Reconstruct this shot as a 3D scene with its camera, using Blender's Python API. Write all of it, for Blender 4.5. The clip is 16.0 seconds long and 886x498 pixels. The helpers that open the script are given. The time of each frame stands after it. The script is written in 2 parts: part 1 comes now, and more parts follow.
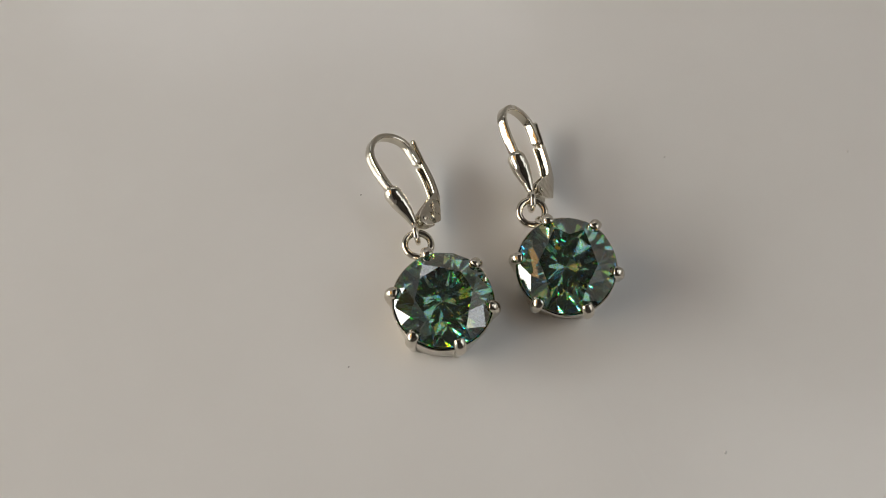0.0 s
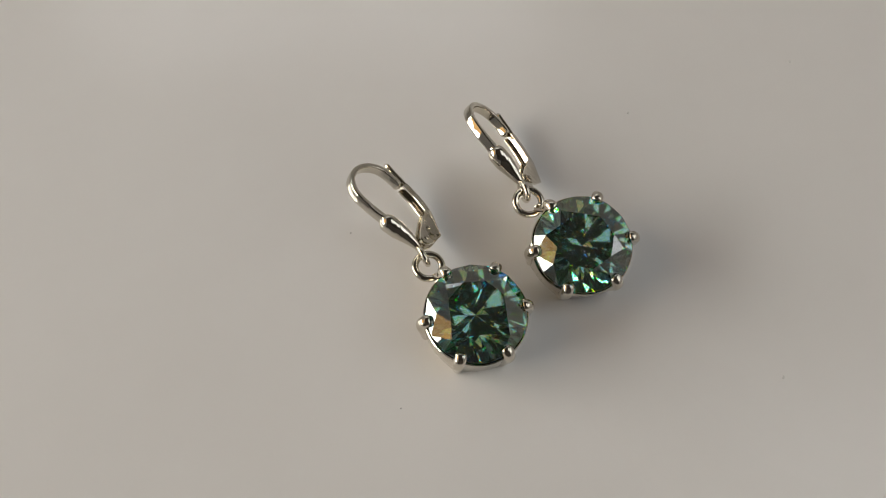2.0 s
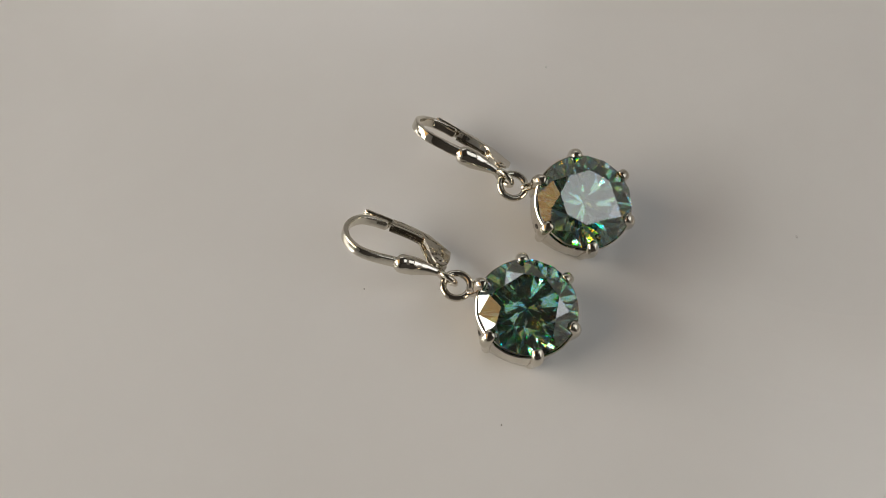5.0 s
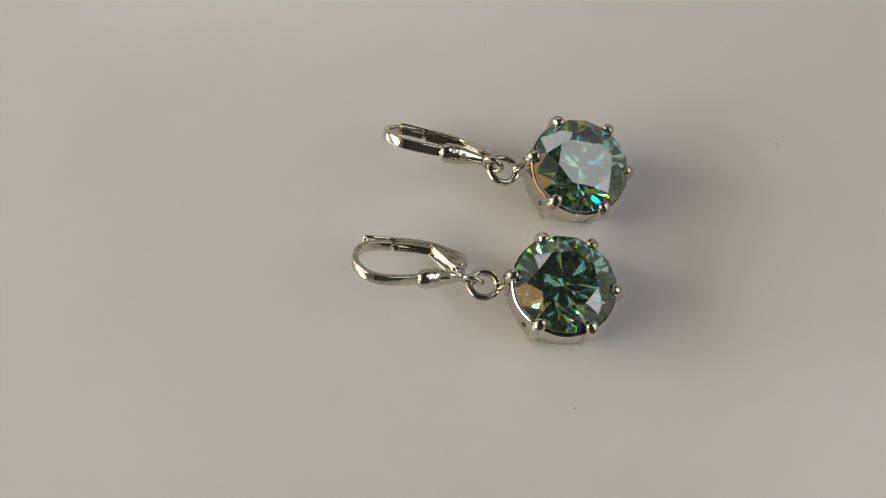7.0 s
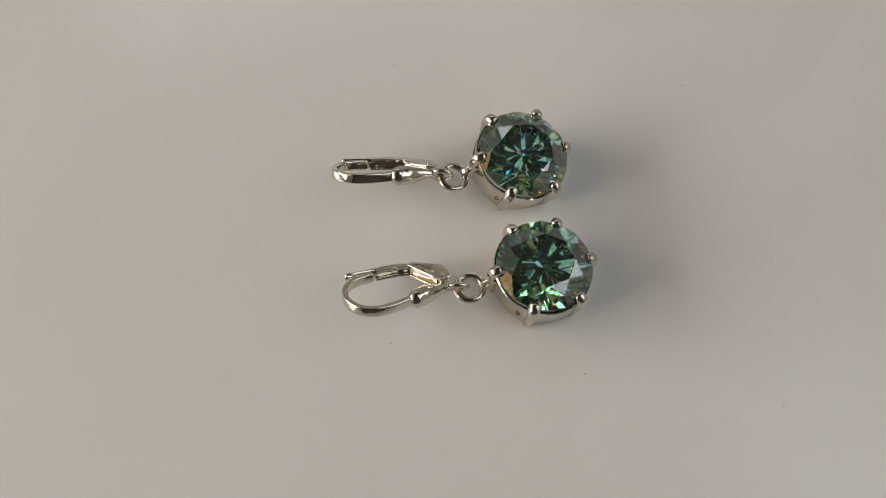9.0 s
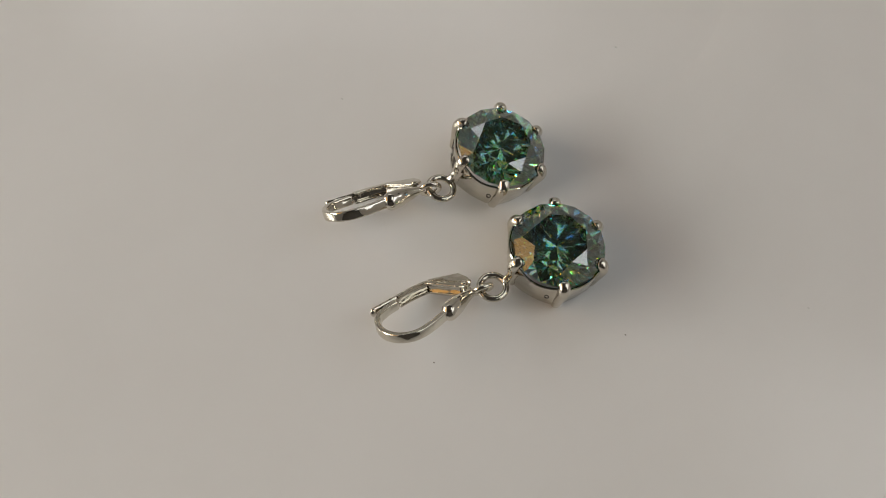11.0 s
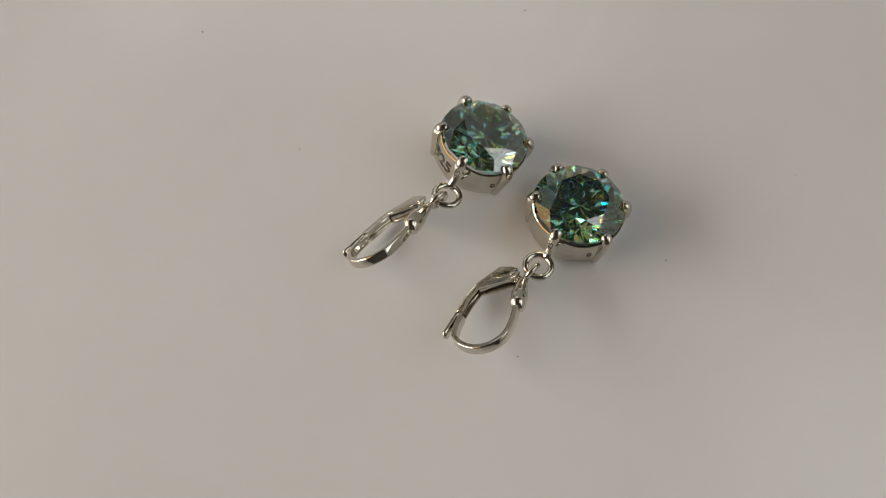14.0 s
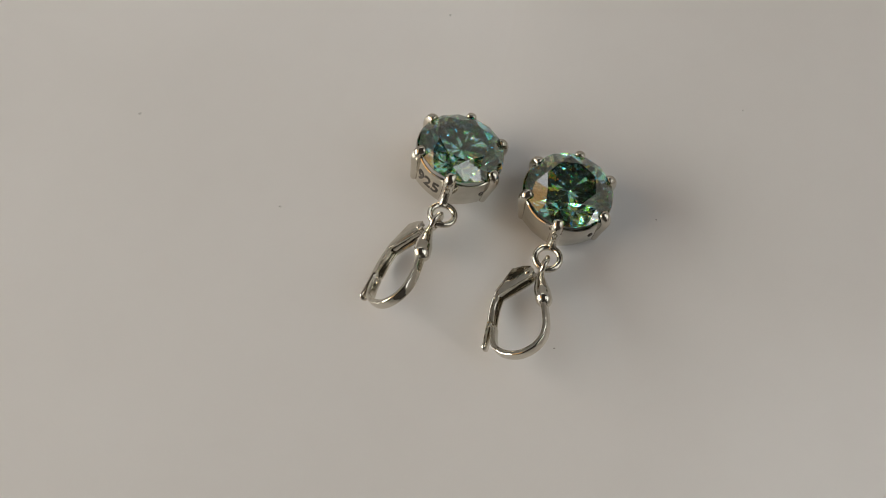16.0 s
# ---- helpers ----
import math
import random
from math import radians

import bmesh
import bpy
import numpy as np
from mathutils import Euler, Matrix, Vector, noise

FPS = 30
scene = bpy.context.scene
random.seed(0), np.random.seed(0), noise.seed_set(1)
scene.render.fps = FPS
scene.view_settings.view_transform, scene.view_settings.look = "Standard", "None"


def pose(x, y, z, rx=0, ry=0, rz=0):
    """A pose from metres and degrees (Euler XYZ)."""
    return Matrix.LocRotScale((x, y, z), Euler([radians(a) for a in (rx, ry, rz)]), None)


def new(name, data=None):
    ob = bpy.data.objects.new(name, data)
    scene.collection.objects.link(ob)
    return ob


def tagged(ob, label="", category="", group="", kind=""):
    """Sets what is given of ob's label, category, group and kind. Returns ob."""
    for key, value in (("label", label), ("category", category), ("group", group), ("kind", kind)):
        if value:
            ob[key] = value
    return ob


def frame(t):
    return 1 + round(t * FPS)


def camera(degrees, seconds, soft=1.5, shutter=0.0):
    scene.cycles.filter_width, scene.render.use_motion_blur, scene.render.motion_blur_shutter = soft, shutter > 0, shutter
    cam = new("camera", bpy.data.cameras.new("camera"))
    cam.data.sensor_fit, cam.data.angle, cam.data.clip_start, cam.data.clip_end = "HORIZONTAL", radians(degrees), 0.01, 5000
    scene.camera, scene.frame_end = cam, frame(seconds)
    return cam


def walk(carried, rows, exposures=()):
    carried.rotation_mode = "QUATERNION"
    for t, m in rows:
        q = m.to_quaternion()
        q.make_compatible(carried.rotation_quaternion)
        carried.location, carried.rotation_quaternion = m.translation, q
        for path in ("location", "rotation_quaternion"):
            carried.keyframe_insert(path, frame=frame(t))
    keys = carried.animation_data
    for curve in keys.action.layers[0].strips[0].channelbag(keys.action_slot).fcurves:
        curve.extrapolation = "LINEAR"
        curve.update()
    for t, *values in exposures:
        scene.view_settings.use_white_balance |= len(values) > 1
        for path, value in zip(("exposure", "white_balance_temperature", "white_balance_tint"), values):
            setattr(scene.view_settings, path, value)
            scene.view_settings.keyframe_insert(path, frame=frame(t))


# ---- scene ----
cam = camera(55.0, 16.0, soft=1.0)
walk(cam, [
    (0.0, pose(-0.00737, -0.04674, 0.09011, 27.686, -1.916, 0.066)),
    (0.5, pose(-0.00668, -0.04657, 0.08877, 27.810, -1.291, 0.321)),
    (1.0, pose(-0.00611, -0.04631, 0.08930, 27.133, -0.667, 0.636)),
    (1.5, pose(-0.00712, -0.04596, 0.08864, 27.221, -0.828, 0.340)),
    (2.0, pose(-0.00611, -0.04567, 0.08849, 27.826, -0.637, 0.242)),
    (2.5, pose(-0.00600, -0.04500, 0.08963, 27.742, -0.930, 0.174)),
    (3.0, pose(-0.00582, -0.04480, 0.09127, 27.059, -0.838, 0.447)),
    (3.5, pose(-0.00584, -0.04462, 0.08942, 26.896, -0.331, 0.541)),
    (4.0, pose(-0.00510, -0.04458, 0.08800, 26.778, 0.621, 0.734)),
    (4.2, pose(-0.00382, -0.04514, 0.08856, 26.863, 1.695, 0.757)),
    (6.3, pose(-0.00560, -0.04251, 0.09116, 25.146, 0.780, -0.502)),
    (6.5, pose(-0.00552, -0.04320, 0.08927, 25.820, 0.912, -0.519)),
    (7.0, pose(-0.00730, -0.04342, 0.08747, 25.811, 0.594, -0.835)),
    (7.5, pose(-0.00620, -0.04468, 0.08894, 25.632, 1.083, -0.995)),
    (8.0, pose(-0.00554, -0.04601, 0.08934, 26.004, 1.107, -1.024)),
    (8.5, pose(-0.00367, -0.04529, 0.09150, 25.691, 1.180, -0.948)),
    (9.0, pose(-0.00259, -0.04445, 0.09285, 24.940, 1.225, -0.659)),
    (9.2, pose(-0.00315, -0.04605, 0.09161, 25.954, 0.825, -0.887)),
    (11.3, pose(-0.00278, -0.04679, 0.09402, 26.127, 1.479, -0.791)),
    (11.5, pose(-0.00427, -0.04640, 0.09589, 25.778, 0.275, -0.995)),
    (12.0, pose(-0.00332, -0.04727, 0.09633, 25.766, 0.657, -0.298)),
    (12.5, pose(-0.00556, -0.04769, 0.09683, 25.553, -0.101, -0.117)),
    (13.0, pose(-0.00689, -0.04790, 0.09572, 25.746, -0.522, 0.031)),
    (13.5, pose(-0.00797, -0.04789, 0.09534, 25.593, -0.801, 0.116)),
    (14.0, pose(-0.00761, -0.04735, 0.09446, 25.276, -0.628, 0.429)),
    (14.5, pose(-0.00711, -0.04653, 0.09634, 24.766, -0.865, 0.639)),
    (15.0, pose(-0.00700, -0.04625, 0.09707, 24.544, -1.052, 0.810)),
    (15.5, pose(-0.00714, -0.04599, 0.09777, 24.297, -1.039, 1.080)),
    (16.0, pose(-0.00813, -0.04607, 0.09805, 23.990, -1.276, 1.132)),
])

scene.cycles.max_bounces = scene.cycles.glossy_bounces = scene.cycles.transmission_bounces = 20

# ---- light ----
world = bpy.data.worlds.new("sky")
scene.world = world
world.use_nodes = True
wn = world.node_tree.nodes
sky = wn.new("ShaderNodeTexSky")
sky.sky_type, sky.sun_disc = "NISHITA", False
sky.sun_elevation, sky.sun_rotation = radians(30), radians(250)
world.node_tree.links.new(sky.outputs["Color"], wn["Background"].inputs["Color"])
wn["Background"].inputs["Strength"].default_value = 0.08


def area_lamp(name, x, y, z, rx, rz, w, h, watts, colour):
    lamp = bpy.data.lights.new(name, "AREA")
    lamp.shape, lamp.size, lamp.size_y, lamp.energy, lamp.color = "RECTANGLE", w, h, watts, colour
    ob = new(name, lamp)
    ob.matrix_basis = pose(x, y, z, rx, 0, rz)
    return ob


# all sources unseen: low warm daylight from the west with amber above it and a roof light, set by shadows and
# reflections; paler north and east fill added
area_lamp("west_window_light", -2.04, -0.17, 0.66, 90, -90, 2.13, 0.69, 44, (1.0, 0.965, 0.89))
# unseen amber source that tints the left facets; its blind is assumed
area_lamp("amber_west_light", -2.04, -0.17, 1.83, 90, -90, 2.13, 1.50, 10.5, (1.0, 0.60, 0.25))
# north and east lamps: added fill for the table's far and shadow sides
area_lamp("north_fill_light", -0.70, 2.94, 2.70, 90, 180, 2.40, 0.90, 10, (0.97, 0.98, 1.0))
area_lamp("east_fill_light", 2.94, -0.52, 2.18, 90, 90, 3.00, 1.44, 22, (0.95, 0.97, 1.0))
area_lamp("roof_light", 2.05, -0.18, 3.31, 0, 0, 1.53, 2.34, 13, (0.95, 0.98, 0.97))

MM = 0.001
TURN = 8.928          # degrees a second, anticlockwise from above


# ---- materials ----
def material(name):
    mat = bpy.data.materials.new(name)
    mat.use_nodes = True
    nt = mat.node_tree
    return mat, nt.nodes, nt.links, nt.nodes["Principled BSDF"]


def noise_node(nodes, links, scale, detail=3.0, coords="Object"):
    tc, n = nodes.new("ShaderNodeTexCoord"), nodes.new("ShaderNodeTexNoise")
    n.inputs["Scale"].default_value, n.inputs["Detail"].default_value = scale, detail
    links.new(tc.outputs[coords], n.inputs["Vector"])
    return n


def ramp(nodes, links, source, stops):
    r = nodes.new("ShaderNodeValToRGB")
    while len(r.color_ramp.elements) < len(stops):
        r.color_ramp.elements.new(0.5)
    for e, (p, c) in zip(r.color_ramp.elements, stops):
        e.position, e.color = p, (*c, 1) if len(c) == 3 else c
    links.new(source, r.inputs["Fac"])
    return r


def bump(nodes, links, source, strength, distance, normal=None):
    b = nodes.new("ShaderNodeBump")
    b.inputs["Strength"].default_value, b.inputs["Distance"].default_value = strength, distance
    links.new(source, b.inputs["Height"])
    if normal:
        links.new(normal, b.inputs["Normal"])
    return b


def plain(name, low, high, rough, scale, metal=0.0, grain=0.0):
    """A surface whose colour wavers between two tones, with a fine grain."""
    mat, nodes, links, bsdf = material(name)
    n = noise_node(nodes, links, scale)
    links.new(ramp(nodes, links, n.outputs["Fac"], [(0.3, low), (0.7, high)]).outputs["Color"], bsdf.inputs["Base Color"])
    bsdf.inputs["Roughness"].default_value, bsdf.inputs["Metallic"].default_value = rough, metal
    if grain:
        g = noise_node(nodes, links, scale * 14)
        links.new(bump(nodes, links, g.outputs["Fac"], 0.4, grain).outputs["Normal"], bsdf.inputs["Normal"])
    return mat


def silver_material():
    """Polished rhodium-plated silver with faint polishing waves and smudges."""
    mat, nodes, links, bsdf = material("polished_silver")
    bsdf.inputs["Metallic"].default_value = 1.0
    a = noise_node(nodes, links, 420, 2)
    b = noise_node(nodes, links, 2600, 3)
    links.new(ramp(nodes, links, a.outputs["Fac"], [(0.3, (0.58, 0.548, 0.475)), (0.7, (0.71, 0.675, 0.595))]).outputs["Color"], bsdf.inputs["Base Color"])
    links.new(ramp(nodes, links, b.outputs["Fac"], [(0.35, (0.035,) * 3), (0.75, (0.11,) * 3)]).outputs["Color"], bsdf.inputs["Roughness"])
    first = bump(nodes, links, a.outputs["Fac"], 0.6, 0.0003)
    links.new(bump(nodes, links, b.outputs["Fac"], 0.12, 0.00005, first.outputs["Normal"]).outputs["Normal"], bsdf.inputs["Normal"])
    return mat


def gem_material():
    """Green-blue moissanite: the warm and the cool half of the light bend by different amounts, and the body colour dims each passage."""
    mat, nodes, links, bsdf = material("green_moissanite")
    nodes.remove(bsdf)
    share, gloss, mix = (nodes.new("ShaderNode" + n) for n in ("Fresnel", "BsdfGlossy", "MixShader"))
    share.inputs["IOR"].default_value = 2.65
    gloss.inputs["Color"].default_value, gloss.inputs["Roughness"].default_value = (1, 1, 1, 1), 0.0
    total = None
    for ior, tint in ((2.632, (0.40, 0.28, 0)), (2.670, (0, 0.28, 0.505))):
        bend = nodes.new("ShaderNodeBsdfRefraction")
        bend.inputs["IOR"].default_value, bend.inputs["Roughness"].default_value = ior, 0.0
        bend.inputs["Color"].default_value = (*tint, 1)
        if total is None:
            total = bend.outputs[0]
        else:
            add = nodes.new("ShaderNodeAddShader")
            links.new(total, add.inputs[0]), links.new(bend.outputs[0], add.inputs[1])
            total = add.outputs[0]
    links.new(share.outputs[0], mix.inputs[0])
    links.new(total, mix.inputs[1]), links.new(gloss.outputs[0], mix.inputs[2])
    links.new(mix.outputs[0], nodes["Material Output"].inputs["Surface"])
    return mat


def turntable_material():
    """Glossy white plastic, not quite flat, faintly soiled."""
    mat, nodes, links, bsdf = material("glossy_white_plastic")
    a, b, c = noise_node(nodes, links, 22, 2), noise_node(nodes, links, 160, 4), noise_node(nodes, links, 14, 1)
    mixed = nodes.new("ShaderNodeMath")
    mixed.operation = "MULTIPLY_ADD"
    mixed.inputs[1].default_value = 0.35
    links.new(b.outputs["Fac"], mixed.inputs[0]), links.new(a.outputs["Fac"], mixed.inputs[2])
    links.new(ramp(nodes, links, mixed.outputs[0], [(0.4, (0.79, 0.78, 0.765)), (0.95, (0.825, 0.82, 0.81))]).outputs["Color"], bsdf.inputs["Base Color"])
    bsdf.inputs["Roughness"].default_value = 0.19
    bsdf.inputs["IOR"].default_value = 1.5
    links.new(bump(nodes, links, c.outputs["Fac"], 0.5, 0.0025).outputs["Normal"], bsdf.inputs["Normal"])
    return mat


SILVER, GEM, TABLE_WHITE = silver_material(), gem_material(), turntable_material()
OXIDE = plain("dark_engraved_silver", (0.05, 0.045, 0.04), (0.11, 0.10, 0.085), 0.5, 900, 0.3)
DUST = plain("dark_dust", (0.10, 0.09, 0.085), (0.2, 0.18, 0.17), 0.9, 3000)
PALE = plain("pale_scuff", (0.66, 0.65, 0.64), (0.72, 0.71, 0.70), 0.6, 3000)
PLASTER = plain("wall_plaster", (0.68, 0.675, 0.66), (0.74, 0.735, 0.72), 0.9, 3, 0, 0.001)
# near black in place of the phone overhead, to darken gem and silver reflections
CEILING = plain("phone_dark_ceiling", (0.06, 0.057, 0.054), (0.08, 0.076, 0.072), 0.9, 3, 0, 0.001)
# added blinds behind the lamps, to block the sky from reflections
BLIND_AMBER = plain("amber_blind_cloth", (0.34, 0.20, 0.08), (0.42, 0.26, 0.11), 0.9, 40)
BLIND_GREY = plain("grey_blind_cloth", (0.36, 0.37, 0.38), (0.42, 0.43, 0.44), 0.9, 40)
# dark in place of the person behind the camera, for darker reflections
DARK_WALL = plain("dark_stand_in_wall", (0.08, 0.075, 0.07), (0.11, 0.105, 0.10), 0.9, 3, 0, 0.001)
BOARDS = plain("floor_wood", (0.16, 0.10, 0.06), (0.26, 0.17, 0.10), 0.45, 6, 0, 0.001)
DESK = plain("table_wood", (0.24, 0.16, 0.10), (0.34, 0.23, 0.14), 0.4, 9, 0, 0.0006)
FRAME_WHITE = plain("window_paint", (0.72, 0.71, 0.69), (0.78, 0.77, 0.75), 0.4, 8)


# ---- mesh helpers ----
def mesh_of(bm, name, mat, smooth=False):
    bmesh.ops.recalc_face_normals(bm, faces=bm.faces[:])
    me = bpy.data.meshes.new(name)
    bm.to_mesh(me)
    bm.free()
    me.materials.append(mat)
    for p in me.polygons:
        p.use_smooth = smooth
    if smooth:
        me.set_sharp_from_angle(angle=radians(40))
    return me


def part(name, me, parent, m=None, label=""):
    ob = new(name, me)
    ob.parent = parent
    if m is not None:
        ob.matrix_basis = m
    return tagged(ob, label) if label else ob


def box(bm, x0, x1, y0, y1, z0, z1):
    made = bmesh.ops.create_cube(bm, size=1, matrix=Matrix.Translation(((x0 + x1) / 2, (y0 + y1) / 2, (z0 + z1) / 2)) @ Matrix.Diagonal((x1 - x0, y1 - y0, z1 - z0, 1)))
    return made["verts"]


def box_mesh(name, size, mat, bevel=0.0):
    bm = bmesh.new()
    box(bm, *size)
    if bevel:
        bmesh.ops.bevel(bm, geom=bm.edges[:], offset=bevel, segments=3, profile=0.6, affect="EDGES")
    return mesh_of(bm, name, mat, bevel > 0)


def spline(points, steps):
    """A smooth line through the points (Catmull-Rom)."""
    pts = [Vector(p) for p in points]
    pts = [2 * pts[0] - pts[1]] + pts + [2 * pts[-1] - pts[-2]]
    out = []
    for i in range(1, len(pts) - 2):
        a, b, c, d = pts[i - 1:i + 3]
        for k in range(steps):
            s = k / steps
            out.append(0.5 * (2 * b + (c - a) * s + (2 * a - 5 * b + 4 * c - d) * s * s + (3 * b - a - 3 * c + d) * s ** 3))
    return out + [pts[-2]]


def sweep(bm, line, across, radii, sides=16, square=2.0, closed=False):
    """A bar along the line. across: the direction of its second width; radii: (in the plane, across) at each point; square: 2 round, 4 boxy."""
    rings, n = [], len(line)
    across = Vector(across).normalized()
    for i, p in enumerate(line):
        if closed:
            tan = (line[(i + 1) % n] - line[i - 1]).normalized()
        else:
            tan = (line[min(i + 1, n - 1)] - line[max(i - 1, 0)]).normalized()
        side = tan.cross(across).normalized()
        up = side.cross(tan)
        a, b = radii(i / (n if closed else n - 1))
        ring = []
        for k in range(sides):
            t = 2 * math.pi * k / sides
            c, s = math.cos(t), math.sin(t)
            c, s = math.copysign(abs(c) ** (2 / square), c), math.copysign(abs(s) ** (2 / square), s)
            ring.append(bm.verts.new(p + side * (a * c) + up * (b * s)))
        rings.append(ring)
    for i in range(n if closed else n - 1):
        r, q = rings[i], rings[(i + 1) % n]
        for k in range(sides):
            bm.faces.new((r[k], r[(k + 1) % sides], q[(k + 1) % sides], q[k]))
    if not closed:
        bm.faces.new(rings[0]), bm.faces.new(rings[-1])


def round_end(a, b, share=0.12, tail=0.0):
    """Radii for a bar of half widths a and b whose far end is rounded off over a share of its length."""
    def f(s):
        k = 1.0
        if s > 1 - share:
            k = math.sqrt(max(1 - ((s - 1 + share) / share) ** 2, 0.02))
        if tail and s < tail:
            k = math.sqrt(max(1 - ((tail - s) / tail) ** 2, 0.02))
        return a * k, b * k
    return f


def prism(bm, outline, z0, z1):
    """A flat plate from an outline."""
    low = [bm.verts.new((x, y, z0)) for x, y in outline]
    top = [bm.verts.new((x, y, z1)) for x, y in outline]
    n = len(outline)
    bm.faces.new(low), bm.faces.new(top)
    for i in range(n):
        bm.faces.new((low[i], low[(i + 1) % n], top[(i + 1) % n], top[i]))


# ---- the room (never in view, made up to close the place and shape reflections) ----
def wall(name, size, axis="x", holes=(), mat=None):
    """A wall of the room; holes: (from, to, bottom, top) of its window openings, in order along the axis."""
    bm = bmesh.new()
    x0, x1, y0, y1, z0, z1 = size
    at, end = (x0, x1) if axis == "x" else (y0, y1)

    def piece(a, b, low, high):
        box(bm, *((a, b, y0, y1) if axis == "x" else (x0, x1, a, b)), low, high)
    for a, b, low, high in holes:
        piece(at, a, z0, z1)
        piece(a, b, z0, low)
        piece(a, b, high, z1)
        at = b
    piece(at, end, z0, z1)
    return tagged(new(name, mesh_of(bm, name, mat or PLASTER)), "plain plastered room wall", "wall", kind="structure")


LOW, HIGH = -0.80, 3.30
wall("wall_west", (-2.25, -2.10, -3.0, 3.0, LOW, HIGH), "y", ((-1.275, 0.935, 0.27, 2.63),))
wall("wall_east", (3.0, 3.15, -3.0, 3.0, LOW, HIGH), "y", ((-2.06, 1.02, 1.41, 2.95),))
wall("wall_north", (-2.25, 3.15, 3.0, 3.15, LOW, HIGH), "x", ((-1.95, 0.55, 2.21, 3.19),))
# unseen wall, kept dark where the camera's holder would block light
wall("wall_south", (-2.25, 3.15, -3.15, -3.0, LOW, HIGH), mat=DARK_WALL)
tagged(new("floor", box_mesh("floor", (-2.25, 3.15, -3.15, 3.15, LOW - 0.1, LOW), BOARDS)), "brown wooden room floor", "floor", kind="structure")
# unseen dark ceiling, shades the reflections as a phone overhead would
bm = bmesh.new()
for size in ((-2.25, 1.24, -3.15, 3.15), (2.86, 3.15, -3.15, 3.15), (1.24, 2.86, -3.15, -1.39), (1.24, 2.86, 1.03, 3.15)):
    box(bm, *size, HIGH, HIGH + 0.1)
tagged(new("ceiling", mesh_of(bm, "ceiling", CEILING)), "dark ceiling out of view with a roof light", "ceiling", kind="structure")


def window(name, m, w, h, blind):
    """An unseen white window frame with a drawn blind, centred in its opening. The blind keeps the sky out; an added
    lamp at its inner side stands for daylight.
    """
    root = tagged(new(name), "unseen white window with its blind drawn", "window", kind="structure")
    root.matrix_basis = m
    f = 0.04
    for n, s in (("frame_rail", (-w / 2, w / 2, -0.03, 0.03, h / 2 - f, h / 2)), ("frame_rail", (-w / 2, w / 2, -0.03, 0.03, -h / 2, -h / 2 + f)),
                 ("frame_stile", (-w / 2, -w / 2 + f, -0.03, 0.03, -h / 2 + f, h / 2 - f)), ("frame_stile", (w / 2 - f, w / 2, -0.03, 0.03, -h / 2 + f, h / 2 - f))):
        part(n, box_mesh(n, s, FRAME_WHITE, 0.006), root)
    part("blind", box_mesh("blind", (-w / 2 + f, w / 2 - f, -0.008, 0.008, -h / 2 + f, h / 2 - f), blind), root)


window("window_1", pose(-2.175, -0.17, 1.45, 0, 0, 90), 2.21, 2.36, BLIND_AMBER)
window("window_2", pose(-0.70, 3.075, 2.70), 2.5, 0.98, BLIND_GREY)
window("window_3", pose(3.075, -0.52, 2.18, 0, 0, 90), 3.08, 1.54, BLIND_GREY)
window("window_4", pose(2.05, -0.18, 3.35, 90, 0, 0), 1.62, 2.42, BLIND_GREY)


# ---- table and turntable ----
def side_table():
    root = tagged(new("side_table"), "brown wooden table under the turntable", "table")
    root.matrix_basis = pose(0, 0, LOW)
    part("tabletop", box_mesh("tabletop", (-0.55, 0.55, -0.38, 0.38, 0.735, 0.765), DESK, 0.004), root)
    leg = box_mesh("leg", (-0.025, 0.025, -0.025, 0.025, 0, 0.735), DESK, 0.003)
    for x in (-0.5, 0.5):
        for y in (-0.33, 0.33):
            part("leg", leg, root, pose(x, y, 0))


side_table()


def disc(bm, profile, sides=160):
    rings = []
    for r, z in profile:
        rings.append([bm.verts.new((r * math.cos(2 * math.pi * k / sides), r * math.sin(2 * math.pi * k / sides), z)) for k in range(sides)])
    for a, b in zip(rings, rings[1:]):
        for k in range(sides):
            bm.faces.new((a[k], a[(k + 1) % sides], b[(k + 1) % sides], b[k]))
    bm.faces.new(rings[0]), bm.faces.new(rings[-1])


def turntable():
    root = tagged(new("turntable"), "glossy white plastic turntable slowly turning", "turntable")
    bm = bmesh.new()
    disc(bm, [(0.186, -0.020), (0.189, -0.018), (0.190, -0.003), (0.188, -0.0006), (0.185, 0.0)])
    part("plate", mesh_of(bm, "plate", TABLE_WHITE, True), root)
    bm = bmesh.new()
    disc(bm, [(0.14, -0.035), (0.142, -0.033), (0.142, -0.0205)], 64)
    part("base", mesh_of(bm, "base", TABLE_WHITE, True), root, label="white plastic base")
    return root


def speck(parent, x, y, size, mat, label):
    bm = bmesh.new()
    bmesh.ops.create_icosphere(bm, subdivisions=2, radius=1)
    for v in bm.verts:
        v.co *= 1 + 0.35 * noise.noise(v.co * 1.7 + Vector((x * 900, y * 900, 0)))
        v.co = Vector((v.co.x * size, v.co.y * size * 0.7, v.co.z * size * 0.4))
    part("speck", mesh_of(bm, "speck", mat, True), parent, pose(x, y, size * 0.2, 0, 0, x * 9000), label)


TURNTABLE = turntable()
speck(TURNTABLE, -0.01454, 0.00790, 0.00010, DUST, "dark dust speck")
speck(TURNTABLE, -0.01488, -0.01443, 0.00010, DUST, "dark dust speck")
speck(TURNTABLE, -0.01520, -0.03620, 0.00016, PALE, "pale grey scuff")
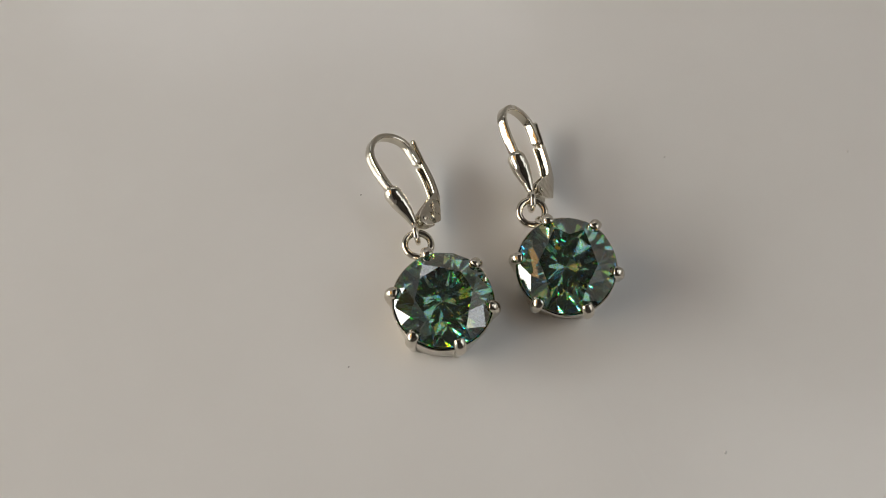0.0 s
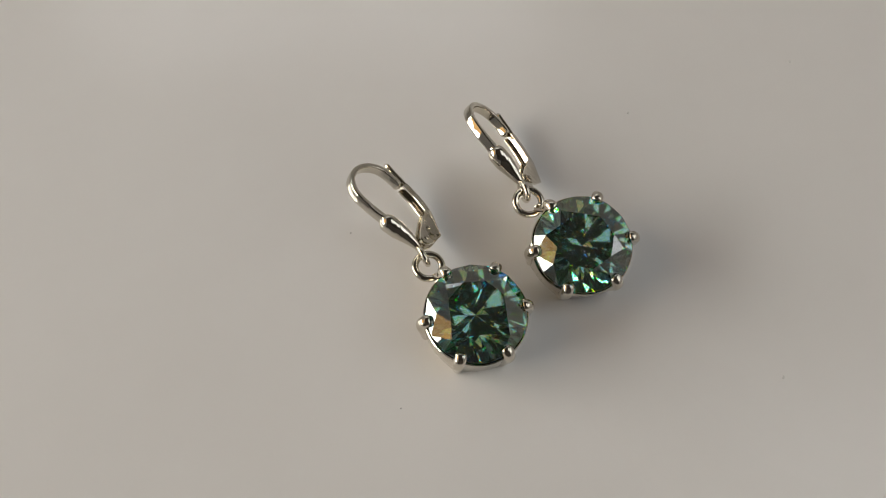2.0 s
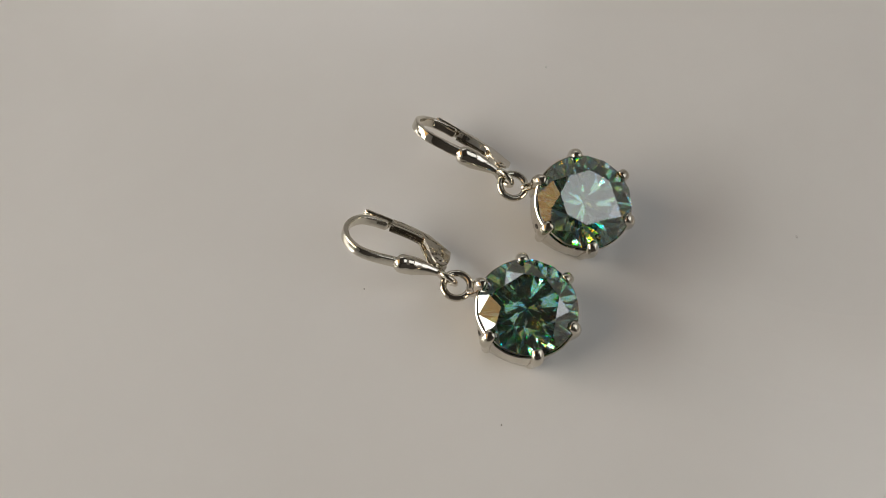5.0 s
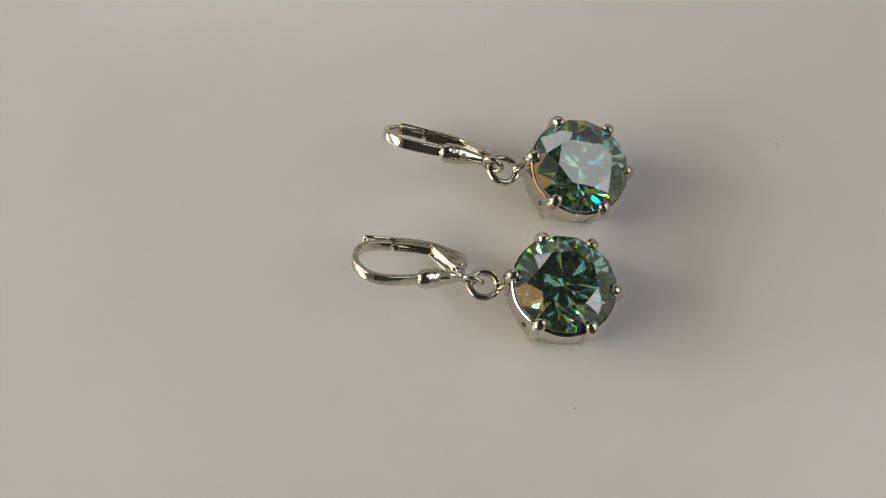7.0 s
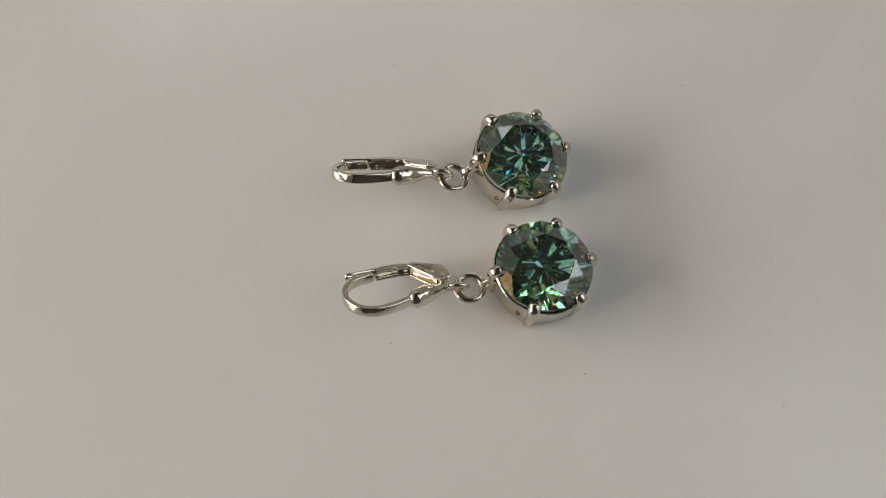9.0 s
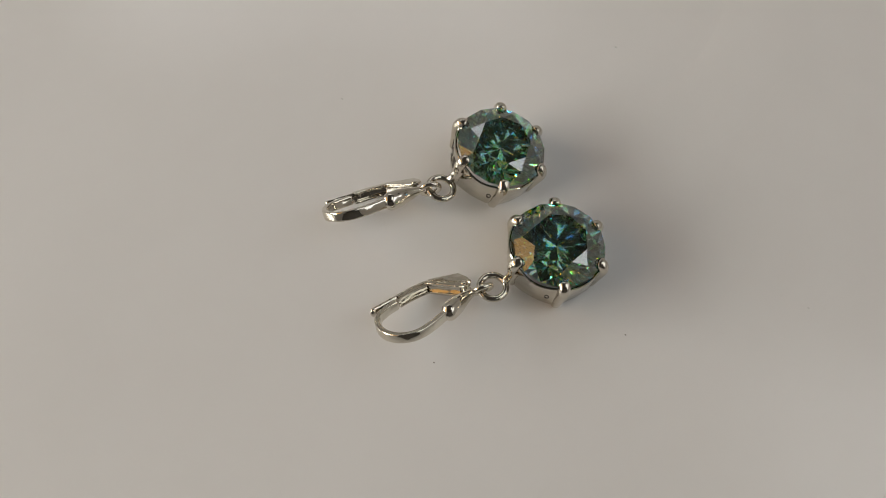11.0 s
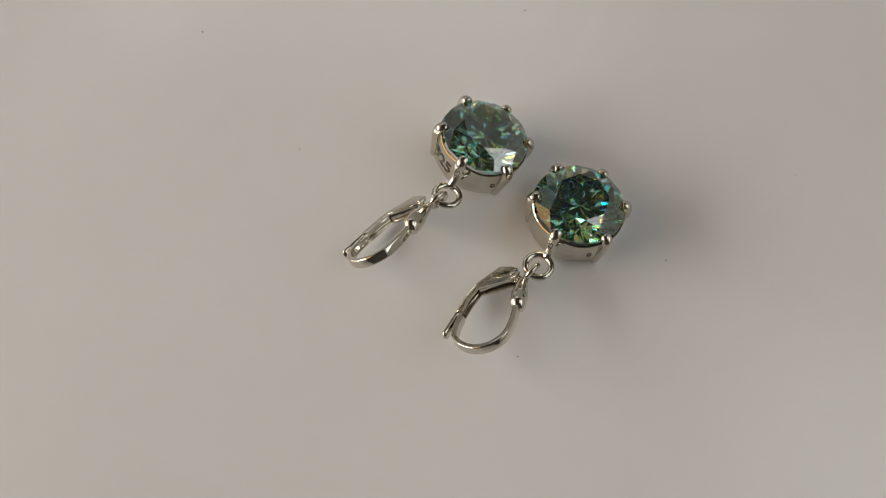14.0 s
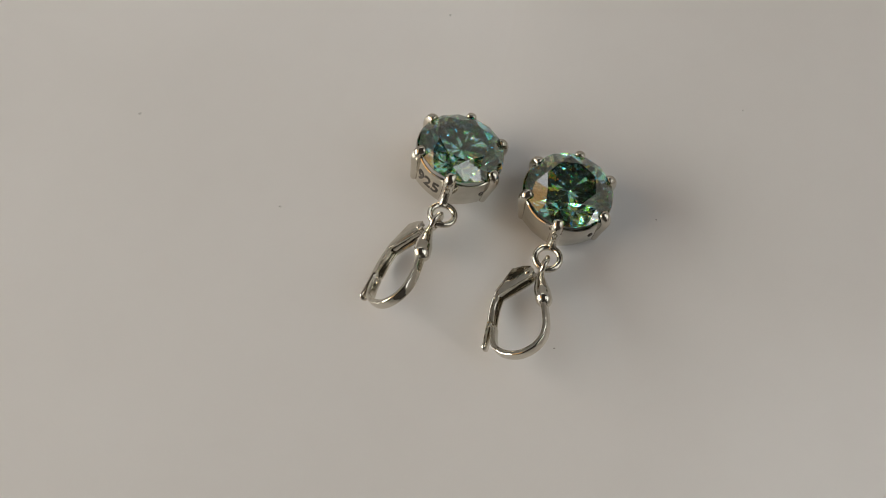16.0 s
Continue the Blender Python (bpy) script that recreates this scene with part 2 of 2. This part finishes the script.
speck(TURNTABLE, 0.02400, 0.01445, 0.00020, PALE, "pale grey scuff")
speck(TURNTABLE, 0.02600, -0.02354, 0.00022, PALE, "pale grey scuff")
speck(TURNTABLE, 0.04810, 0.01590, 0.00024, PALE, "pale grey scuff")


def crease(parent):
    """A shallow crease in the plate's skin: a low swell that ends in a short step."""
    bm = bmesh.new()
    line = spline([(0.0118, -0.0130, 0), (0.0150, -0.0200, 0), (0.0185, -0.0275, 0), (0.0222, -0.0330, 0), (0.0280, -0.0380, 0), (0.0370, -0.0430, 0), (0.0480, -0.0470, 0)], 8)
    section = [(0.0, -0.00003), (0.0006, 0.0), (0.0016, 0.00003), (0.0028, 0.00005), (0.0045, 0.00005), (0.0075, 0.00003), (0.0110, 0.000006), (0.0120, -0.00005)]
    rings = []
    for i, p in enumerate(line):
        tan = (line[min(i + 1, len(line) - 1)] - line[max(i - 1, 0)]).normalized()
        off = Vector((tan.y, -tan.x, 0))
        fade = math.sin(math.pi * min(max(i / (len(line) - 1), 0.0), 1.0)) ** 0.5
        rings.append([bm.verts.new(p + off * d + Vector((0, 0, h * fade - 0.00001 * (1 - fade)))) for d, h in section])
    for p, q in zip(rings, rings[1:]):
        for j in range(len(section) - 1):
            bm.faces.new((p[j], p[j + 1], q[j + 1], q[j]))
        bm.faces.new((p[-1], p[0], q[0], q[-1]))
    bm.faces.new(rings[0]), bm.faces.new(rings[-1])
    part("crease", mesh_of(bm, "crease", TABLE_WHITE, True), parent)


crease(TURNTABLE)


# ---- earrings ----
STONE = 5.5 * MM       # radius of the gem at its girdle
BASE = -4.95 * MM      # foot of the setting below the claw tips


def gem_mesh():
    """A round brilliant: table, stars, kites, upper and lower halves, pavilion mains."""
    bm = bmesh.new()
    rg, rt, rm, rp = STONE, 0.585 * STONE, 0.79 * STONE, 0.20 * STONE
    crown, deep, g = 1.48 * MM, 5.00 * MM, 0.08 * MM
    z0, c8 = -0.12 * MM, math.cos(math.pi / 8)

    def at(r, k, z):
        a = math.pi * k / 8
        return bm.verts.new((r * math.cos(a), r * math.sin(a), z0 + z))
    table = [at(rt, 2 * k, g + crown) for k in range(8)]
    star = [at(rm, 2 * k + 1, g + crown * (rg - rm * c8) / (rg - rt)) for k in range(8)]
    top = [at(rg, k, g) for k in range(16)]
    low = [at(rg, k, -g) for k in range(16)]
    pav = [at(rp, 2 * k + 1, -g - deep * (1 - rp * c8 / rg)) for k in range(8)]
    culet = bm.verts.new((0, 0, z0 - g - deep))
    bm.faces.new(table)
    for k in range(8):
        n = (k + 1) % 8
        bm.faces.new((table[k], star[k], table[n]))
        bm.faces.new((table[k], star[k - 1], top[2 * k], star[k]))
        bm.faces.new((star[k], top[2 * k], top[2 * k + 1]))
        bm.faces.new((star[k], top[2 * k + 1], top[(2 * k + 2) % 16]))
        bm.faces.new((culet, pav[k - 1], low[2 * k], pav[k]))
        bm.faces.new((pav[k], low[2 * k], low[2 * k + 1]))
        bm.faces.new((pav[k], low[2 * k + 1], low[(2 * k + 2) % 16]))
    for k in range(16):
        bm.faces.new((top[k], top[(k + 1) % 16], low[(k + 1) % 16], low[k]))
    return mesh_of(bm, "gemstone", GEM)


def prong_mesh():
    """One claw, at the setting's +y side: foot, upright bar, tip bent over the gem."""
    bm = bmesh.new()
    line = spline([(0, 5.22 * MM, BASE + 0.02 * MM), (0, 5.50 * MM, -3.0 * MM), (0, 5.78 * MM, -1.5 * MM), (0, 5.82 * MM, -0.75 * MM), (0, 5.62 * MM, -0.18 * MM), (0, 5.26 * MM, 0.06 * MM), (0, 4.92 * MM, 0.06 * MM)], 6)

    def widths(s):
        w = (0.58 + 0.10 * min(s * 1.4, 1)) * MM
        if s > 0.86:
            w *= math.sqrt(max(1 - ((s - 0.86) / 0.14) ** 2, 0.03))
        return w, w * 1.03
    sweep(bm, line, (1, 0, 0), widths, 16, 2.3)
    return mesh_of(bm, "prong", SILVER, True)


def wall_radius(a, share):
    """Outer radius of the setting's wall at the angle a from a panel's middle, share: 0 at the foot, 1 at the rim. Softly six-sided below, round above."""
    foot = 5.62 * MM * (0.52 + 0.48 * math.cos(radians(30)) / math.cos(a))
    return foot * (1 - share) + 5.74 * MM * share


def panel_mesh():
    """One wall of the setting between two claws, with a rounded lip that dips in its middle."""
    bm = bmesh.new()
    cols = 16
    section = [(0.0, 0.06), (0.03, 0.0), (0.3, 0.0), (0.6, 0.0), (0.9, 0.0), (0.975, 0.04), (1.0, 0.16), (0.985, 0.30), (0.9, 0.40), (0.5, 0.42), (0.0, 0.42)]
    rings = []
    for i in range(cols + 1):
        a = radians(-30 + 60 * i / cols)
        rim = -0.42 * MM - 0.30 * MM * math.cos(a * 3) ** 2
        ring = []
        for share, inset in section:
            r = wall_radius(a, share) - inset * MM
            ring.append(bm.verts.new((r * math.sin(a), r * math.cos(a), BASE + (rim - BASE) * share)))
        rings.append(ring)
    n = len(section)
    for p, q in zip(rings, rings[1:]):
        for j in range(n):
            bm.faces.new((p[j], p[(j + 1) % n], q[(j + 1) % n], q[j]))
    bm.faces.new(rings[0]), bm.faces.new(rings[-1])
    return mesh_of(bm, "wall_panel", SILVER, True)


def hallmark_mesh():
    """The figures 925, bent to the curve of a wall panel and sunk into it."""
    cu = bpy.data.curves.new("hallmark", "FONT")
    cu.body, cu.size, cu.extrude, cu.offset, cu.align_x, cu.align_y = "925", 2.5 * MM, 0.06 * MM, 0.035 * MM, "CENTER", "CENTER"
    cu.resolution_u = 4
    text = bpy.data.objects.new("hallmark", cu)
    me = bpy.data.meshes.new_from_object(text)
    bpy.data.objects.remove(text)
    me.materials.clear()
    me.materials.append(OXIDE)
    bm = bmesh.new()
    bm.from_mesh(me)
    bmesh.ops.subdivide_edges(bm, edges=[e for e in bm.edges if e.calc_length() > 0.3 * MM], cuts=2)
    bmesh.ops.triangulate(bm, faces=bm.faces[:])
    for v in bm.verts:
        a, up = -v.co.x / (5.5 * MM), v.co.y - 2.95 * MM
        share = (up - BASE) / (-0.95 * MM - BASE)
        r = wall_radius(a, share) + v.co.z - 0.02 * MM
        v.co = (r * math.sin(a), r * math.cos(a), up)
    bm.to_mesh(me)
    bm.free()
    return me


def ring_mesh(name, radius, wire, squash=1.0):
    bm = bmesh.new()
    n = 48
    line = [Vector((radius * math.cos(2 * math.pi * k / n), squash * radius * math.sin(2 * math.pi * k / n), 0)) for k in range(n)]
    sweep(bm, line, (0, 0, 1), lambda s: (wire * (1 + 0.04 * math.sin(9 * s)), wire), 14, 2.0, True)
    return mesh_of(bm, name, SILVER, True)


def post_mesh():
    """The soldered stub between the first claw and the jump ring."""
    bm = bmesh.new()
    line = spline([(0, 5.6 * MM, -1.6 * MM), (0, 6.05 * MM, -2.7 * MM), (0, 6.55 * MM, -3.5 * MM), (0, 6.85 * MM, -3.72 * MM)], 5)
    sweep(bm, line, (1, 0, 0), lambda s: ((0.58 - 0.08 * s) * MM, (0.66 - 0.14 * s) * MM), 14, 2.0)
    return mesh_of(bm, "ring_post", SILVER, True)


def gallery_mesh():
    """The six-sided rail round the foot of the setting."""
    bm = bmesh.new()
    line = []
    for k in range(6):
        for s in range(6):
            a = radians(60 * k + 10 * s)
            r = 5.2 * MM * math.cos(radians(30)) / math.cos(radians(10 * s - 30))
            line.append(Vector((r * math.sin(a), r * math.cos(a), BASE + 0.25 * MM)))
    sweep(bm, line, (0, 0, 1), lambda s: (0.3 * MM, 0.25 * MM), 10, 3.0, True)
    return mesh_of(bm, "gallery_rail", SILVER, True)


# the hook lies in a plane: x from the front wire to the lever, y from the ring to the top of the bow
def ear_wire_mesh():
    bm = bmesh.new()
    pts = [(-2.55, 6.3), (-3.05, 7.15), (-3.88, 8.6), (-4.48, 10.0), (-4.62, 11.25), (-4.08, 12.7), (-2.75, 13.82), (-1.0, 14.15), (0.6, 13.7), (1.5, 12.6), (1.98, 11.6), (2.3, 10.75)]
    sweep(bm, [p * MM for p in spline([(x, y, 0) for x, y in pts], 6)], (0, 0, 1), round_end(0.34 * MM, 0.60 * MM, 0.05), 20, 5.0)
    return mesh_of(bm, "ear_wire", SILVER, True)


def drop_mesh():
    """The teardrop front of the hook, hollow-backed in life, fullest where the wire leaves it."""
    bm = bmesh.new()
    line = [p * MM for p in spline([(-0.25, 2.1, 0), (-0.75, 3.4, 0), (-1.5, 4.7, 0), (-2.35, 5.95, 0), (-3.12, 7.0, 0)], 7)]

    def widths(s):
        w = 0.42 + 0.72 * max(0.0, min(1.0, (s - 0.06) / 0.52))
        if s > 0.78:
            w *= math.sqrt(max(1 - ((s - 0.78) / 0.22) ** 2, 0.02))
        return w * 0.86 * MM, w * MM
    sweep(bm, line, (0, 0, 1), widths, 18, 2.0)
    return mesh_of(bm, "drop_front", SILVER, True)


def cheek_mesh():
    bm = bmesh.new()
    prism(bm, [(x * MM, y * MM) for x, y in ((0.25, 2.55), (0.9, 2.15), (1.9, 2.3), (3.25, 2.9), (4.02, 6.4), (3.35, 6.9), (2.7, 6.2), (0.75, 4.15), (0.2, 3.3))], -0.15 * MM, 0.15 * MM)
    bmesh.ops.bevel(bm, geom=bm.edges[:], offset=0.06 * MM, segments=2, profile=0.6, affect="EDGES")
    return mesh_of(bm, "cheek_plate", SILVER, True)


def channel_mesh():
    """The straight U-shaped stretch of the lever, open towards the bow."""
    bm = bmesh.new()
    line = [p * MM for p in spline([(3.92, 6.2, 0), (3.88, 7.2, 0), (3.6, 8.8, 0), (2.98, 10.75, 0)], 5)]
    sweep(bm, line, (0, 0, 1), lambda s: (0.14 * MM, 0.72 * MM), 12, 5.0)
    for side in (-0.58, 0.58):
        inner = [p + Vector((-0.36 * MM, -0.06 * MM, side * MM)) for p in line]
        sweep(bm, inner, (0, 0, 1), lambda s: (0.36 * MM, 0.14 * MM), 10, 4.0)
    return mesh_of(bm, "channel", SILVER, True)


def catch_mesh():
    """The flat end of the lever that lies over the wire's tip."""
    bm = bmesh.new()
    line = [p * MM for p in spline([(3.05, 10.45, 0), (2.84, 11.3, 0), (2.48, 12.5, 0), (2.2, 13.5, 0), (2.08, 14.3, 0)], 5)]
    sweep(bm, line, (0, 0, 1), round_end(0.27 * MM, 0.62 * MM, 0.14), 14, 3.0)
    return mesh_of(bm, "catch", SILVER, True)


def pin_mesh():
    bm = bmesh.new()
    disc(bm, [(0.26 * MM, -0.92 * MM), (0.34 * MM, -0.86 * MM), (0.34 * MM, 0.86 * MM), (0.26 * MM, 0.92 * MM)], 20)
    return mesh_of(bm, "pivot_pin", SILVER, True)


def spine_mesh():
    """The slanted back of the lever between its cheeks, from the pivot to the bend."""
    bm = bmesh.new()
    line = [p * MM for p in spline([(1.0, 3.6, 0), (2.0, 4.7, 0), (3.0, 5.9, 0), (3.55, 6.6, 0)], 4)]
    sweep(bm, line, (0, 0, 1), lambda s: (0.12 * MM, 0.6 * MM), 10, 4.0)
    return mesh_of(bm, "spine", SILVER, True)


MESHES = {"gem": gem_mesh(), "prong": prong_mesh(), "panel": panel_mesh(), "ring": ring_mesh("jump_ring", 1.53 * MM, 0.41 * MM),
          "post": post_mesh(), "mark": ring_mesh("stamp_mark", 0.24 * MM, 0.07 * MM, 1.5),
          "loop": ring_mesh("end_loop", 1.0 * MM, 0.34 * MM, 1.1), "gallery": gallery_mesh(), "wire": ear_wire_mesh(), "drop": drop_mesh(),
          "cheek": cheek_mesh(), "channel": channel_mesh(), "catch": catch_mesh(), "pin": pin_mesh(), "spine": spine_mesh()}


def axes(origin, x, y, z):
    """A pose from an origin in millimetres and three directions, squared up on y."""
    y = Vector(y).normalized()
    z = Vector(z)
    z = (z - y * z.dot(y)).normalized()
    x = y.cross(z)
    m = Matrix((x, y, z)).transposed().to_4x4()
    m.translation = Vector(origin) * MM
    return m


def earring(label, setting_pose, hook_pose, ring_pose, gem_turn, stamp, claws):
    """An earring on the turntable at time 0: claw setting with its gem, jump ring, lever-back hook. claws: degrees and millimetres by which each stands off."""
    root = tagged(new("earring"), label, "earring", "pair of earrings")
    home = Matrix.Translation((setting_pose.translation.x, setting_pose.translation.y, 0))
    inv = home.inverted()
    setting = part("setting", MESHES["gallery"], root, inv @ setting_pose)
    for k in range(6):
        lean, out = claws[k]
        part("prong", MESHES["prong"], setting, pose(0, 0, 0, 0, 0, -60 * k - lean) @ pose(0, out * MM, 0))
        part("wall_panel", MESHES["panel"], setting, pose(0, 0, 0, 0, 0, -60 * k - 30))
    part("ring_post", MESHES["post"], setting)
    mark = part("stamp_mark", MESHES["mark"], setting, pose(0, 0, 0, 0, 0, 48) @ pose(0, 5.56 * MM, -2.9 * MM, 92, 0, 180), "dark stamped maker's mark")
    mark.data.materials[0] = OXIDE
    if stamp:
        part("hallmark", hallmark_mesh(), setting, pose(0, 0, 0, 0, 0, -30), "dark stamped figures 925")
    part("gemstone", MESHES["gem"], root, inv @ setting_pose @ pose(0, 0, 0, 0, 0, gem_turn), "faceted green-blue round brilliant gem")
    part("jump_ring", MESHES["ring"], root, inv @ ring_pose)
    hook = part("hook", MESHES["wire"], root, inv @ hook_pose, "silver lever-back ear hook")
    part("drop_front", MESHES["drop"], hook)
    part("end_loop", MESHES["loop"], hook, pose(-0.15 * MM, 1.3 * MM, -0.2 * MM, 0, 48, 0))
    lever = part("lever", MESHES["channel"], root, inv @ hook_pose)
    for z in (-0.62, 0.62):
        part("cheek_plate", MESHES["cheek"], lever, pose(0, 0, z * MM))
    part("spine", MESHES["spine"], lever)
    part("catch", MESHES["catch"], lever)
    part("pivot_pin", MESHES["pin"], lever, pose(0.95 * MM, 3.05 * MM, 0))
    return root, home


EARRINGS = [
    earring("silver drop earring lying nearly flat with green brilliant gem",
            axes((-4.51, -8.30, 5.19), None, (-0.361, 0.927, 0.099), (0.005, -0.104, 0.995)),
            axes((-7.13, -0.14, 2.76), None, (-0.213, 0.974, 0.074), (0.55, 0.057, 0.833)),
            axes((-7.40, -0.20, 2.36), None, (-0.361, 0.927, 0.06), (0.05, -0.06, 1)), -10, False, ((1.7, 0.12), (1.4, 0.0), (-0.5, -0.04), (1.8, -0.12), (-2.3, 0.0), (-3.3, 0.1))),
    earring("silver drop earring leaning forward with dark green brilliant gem",
            axes((9.22, -4.29, 5.90), None, (-0.394, 0.896, 0.206), (-0.059, -0.248, 0.967)),
            axes((6.22, 3.81, 4.05), None, (-0.045, 0.997, -0.061), (0.711, 0.075, 0.699)),
            axes((5.98, 3.75, 3.60), None, (-0.394, 0.896, 0.206), (0.0, -0.2, 1)), 18, True, ((1.4, 0.05), (-1.4, 0.08), (1.8, 0.1), (-0.4, -0.12), (0.3, 0.0), (0.8, 0.04))),
]


def motions():
    """Everything on the turntable goes round with it."""
    times = [0.5 * k for k in range(33)]
    walk(TURNTABLE, [(t, pose(0, 0, 0, 0, 0, TURN * t)) for t in times])
    for root, home in EARRINGS:
        walk(root, [(t, pose(0, 0, 0, 0, 0, TURN * t) @ home) for t in times])


motions()
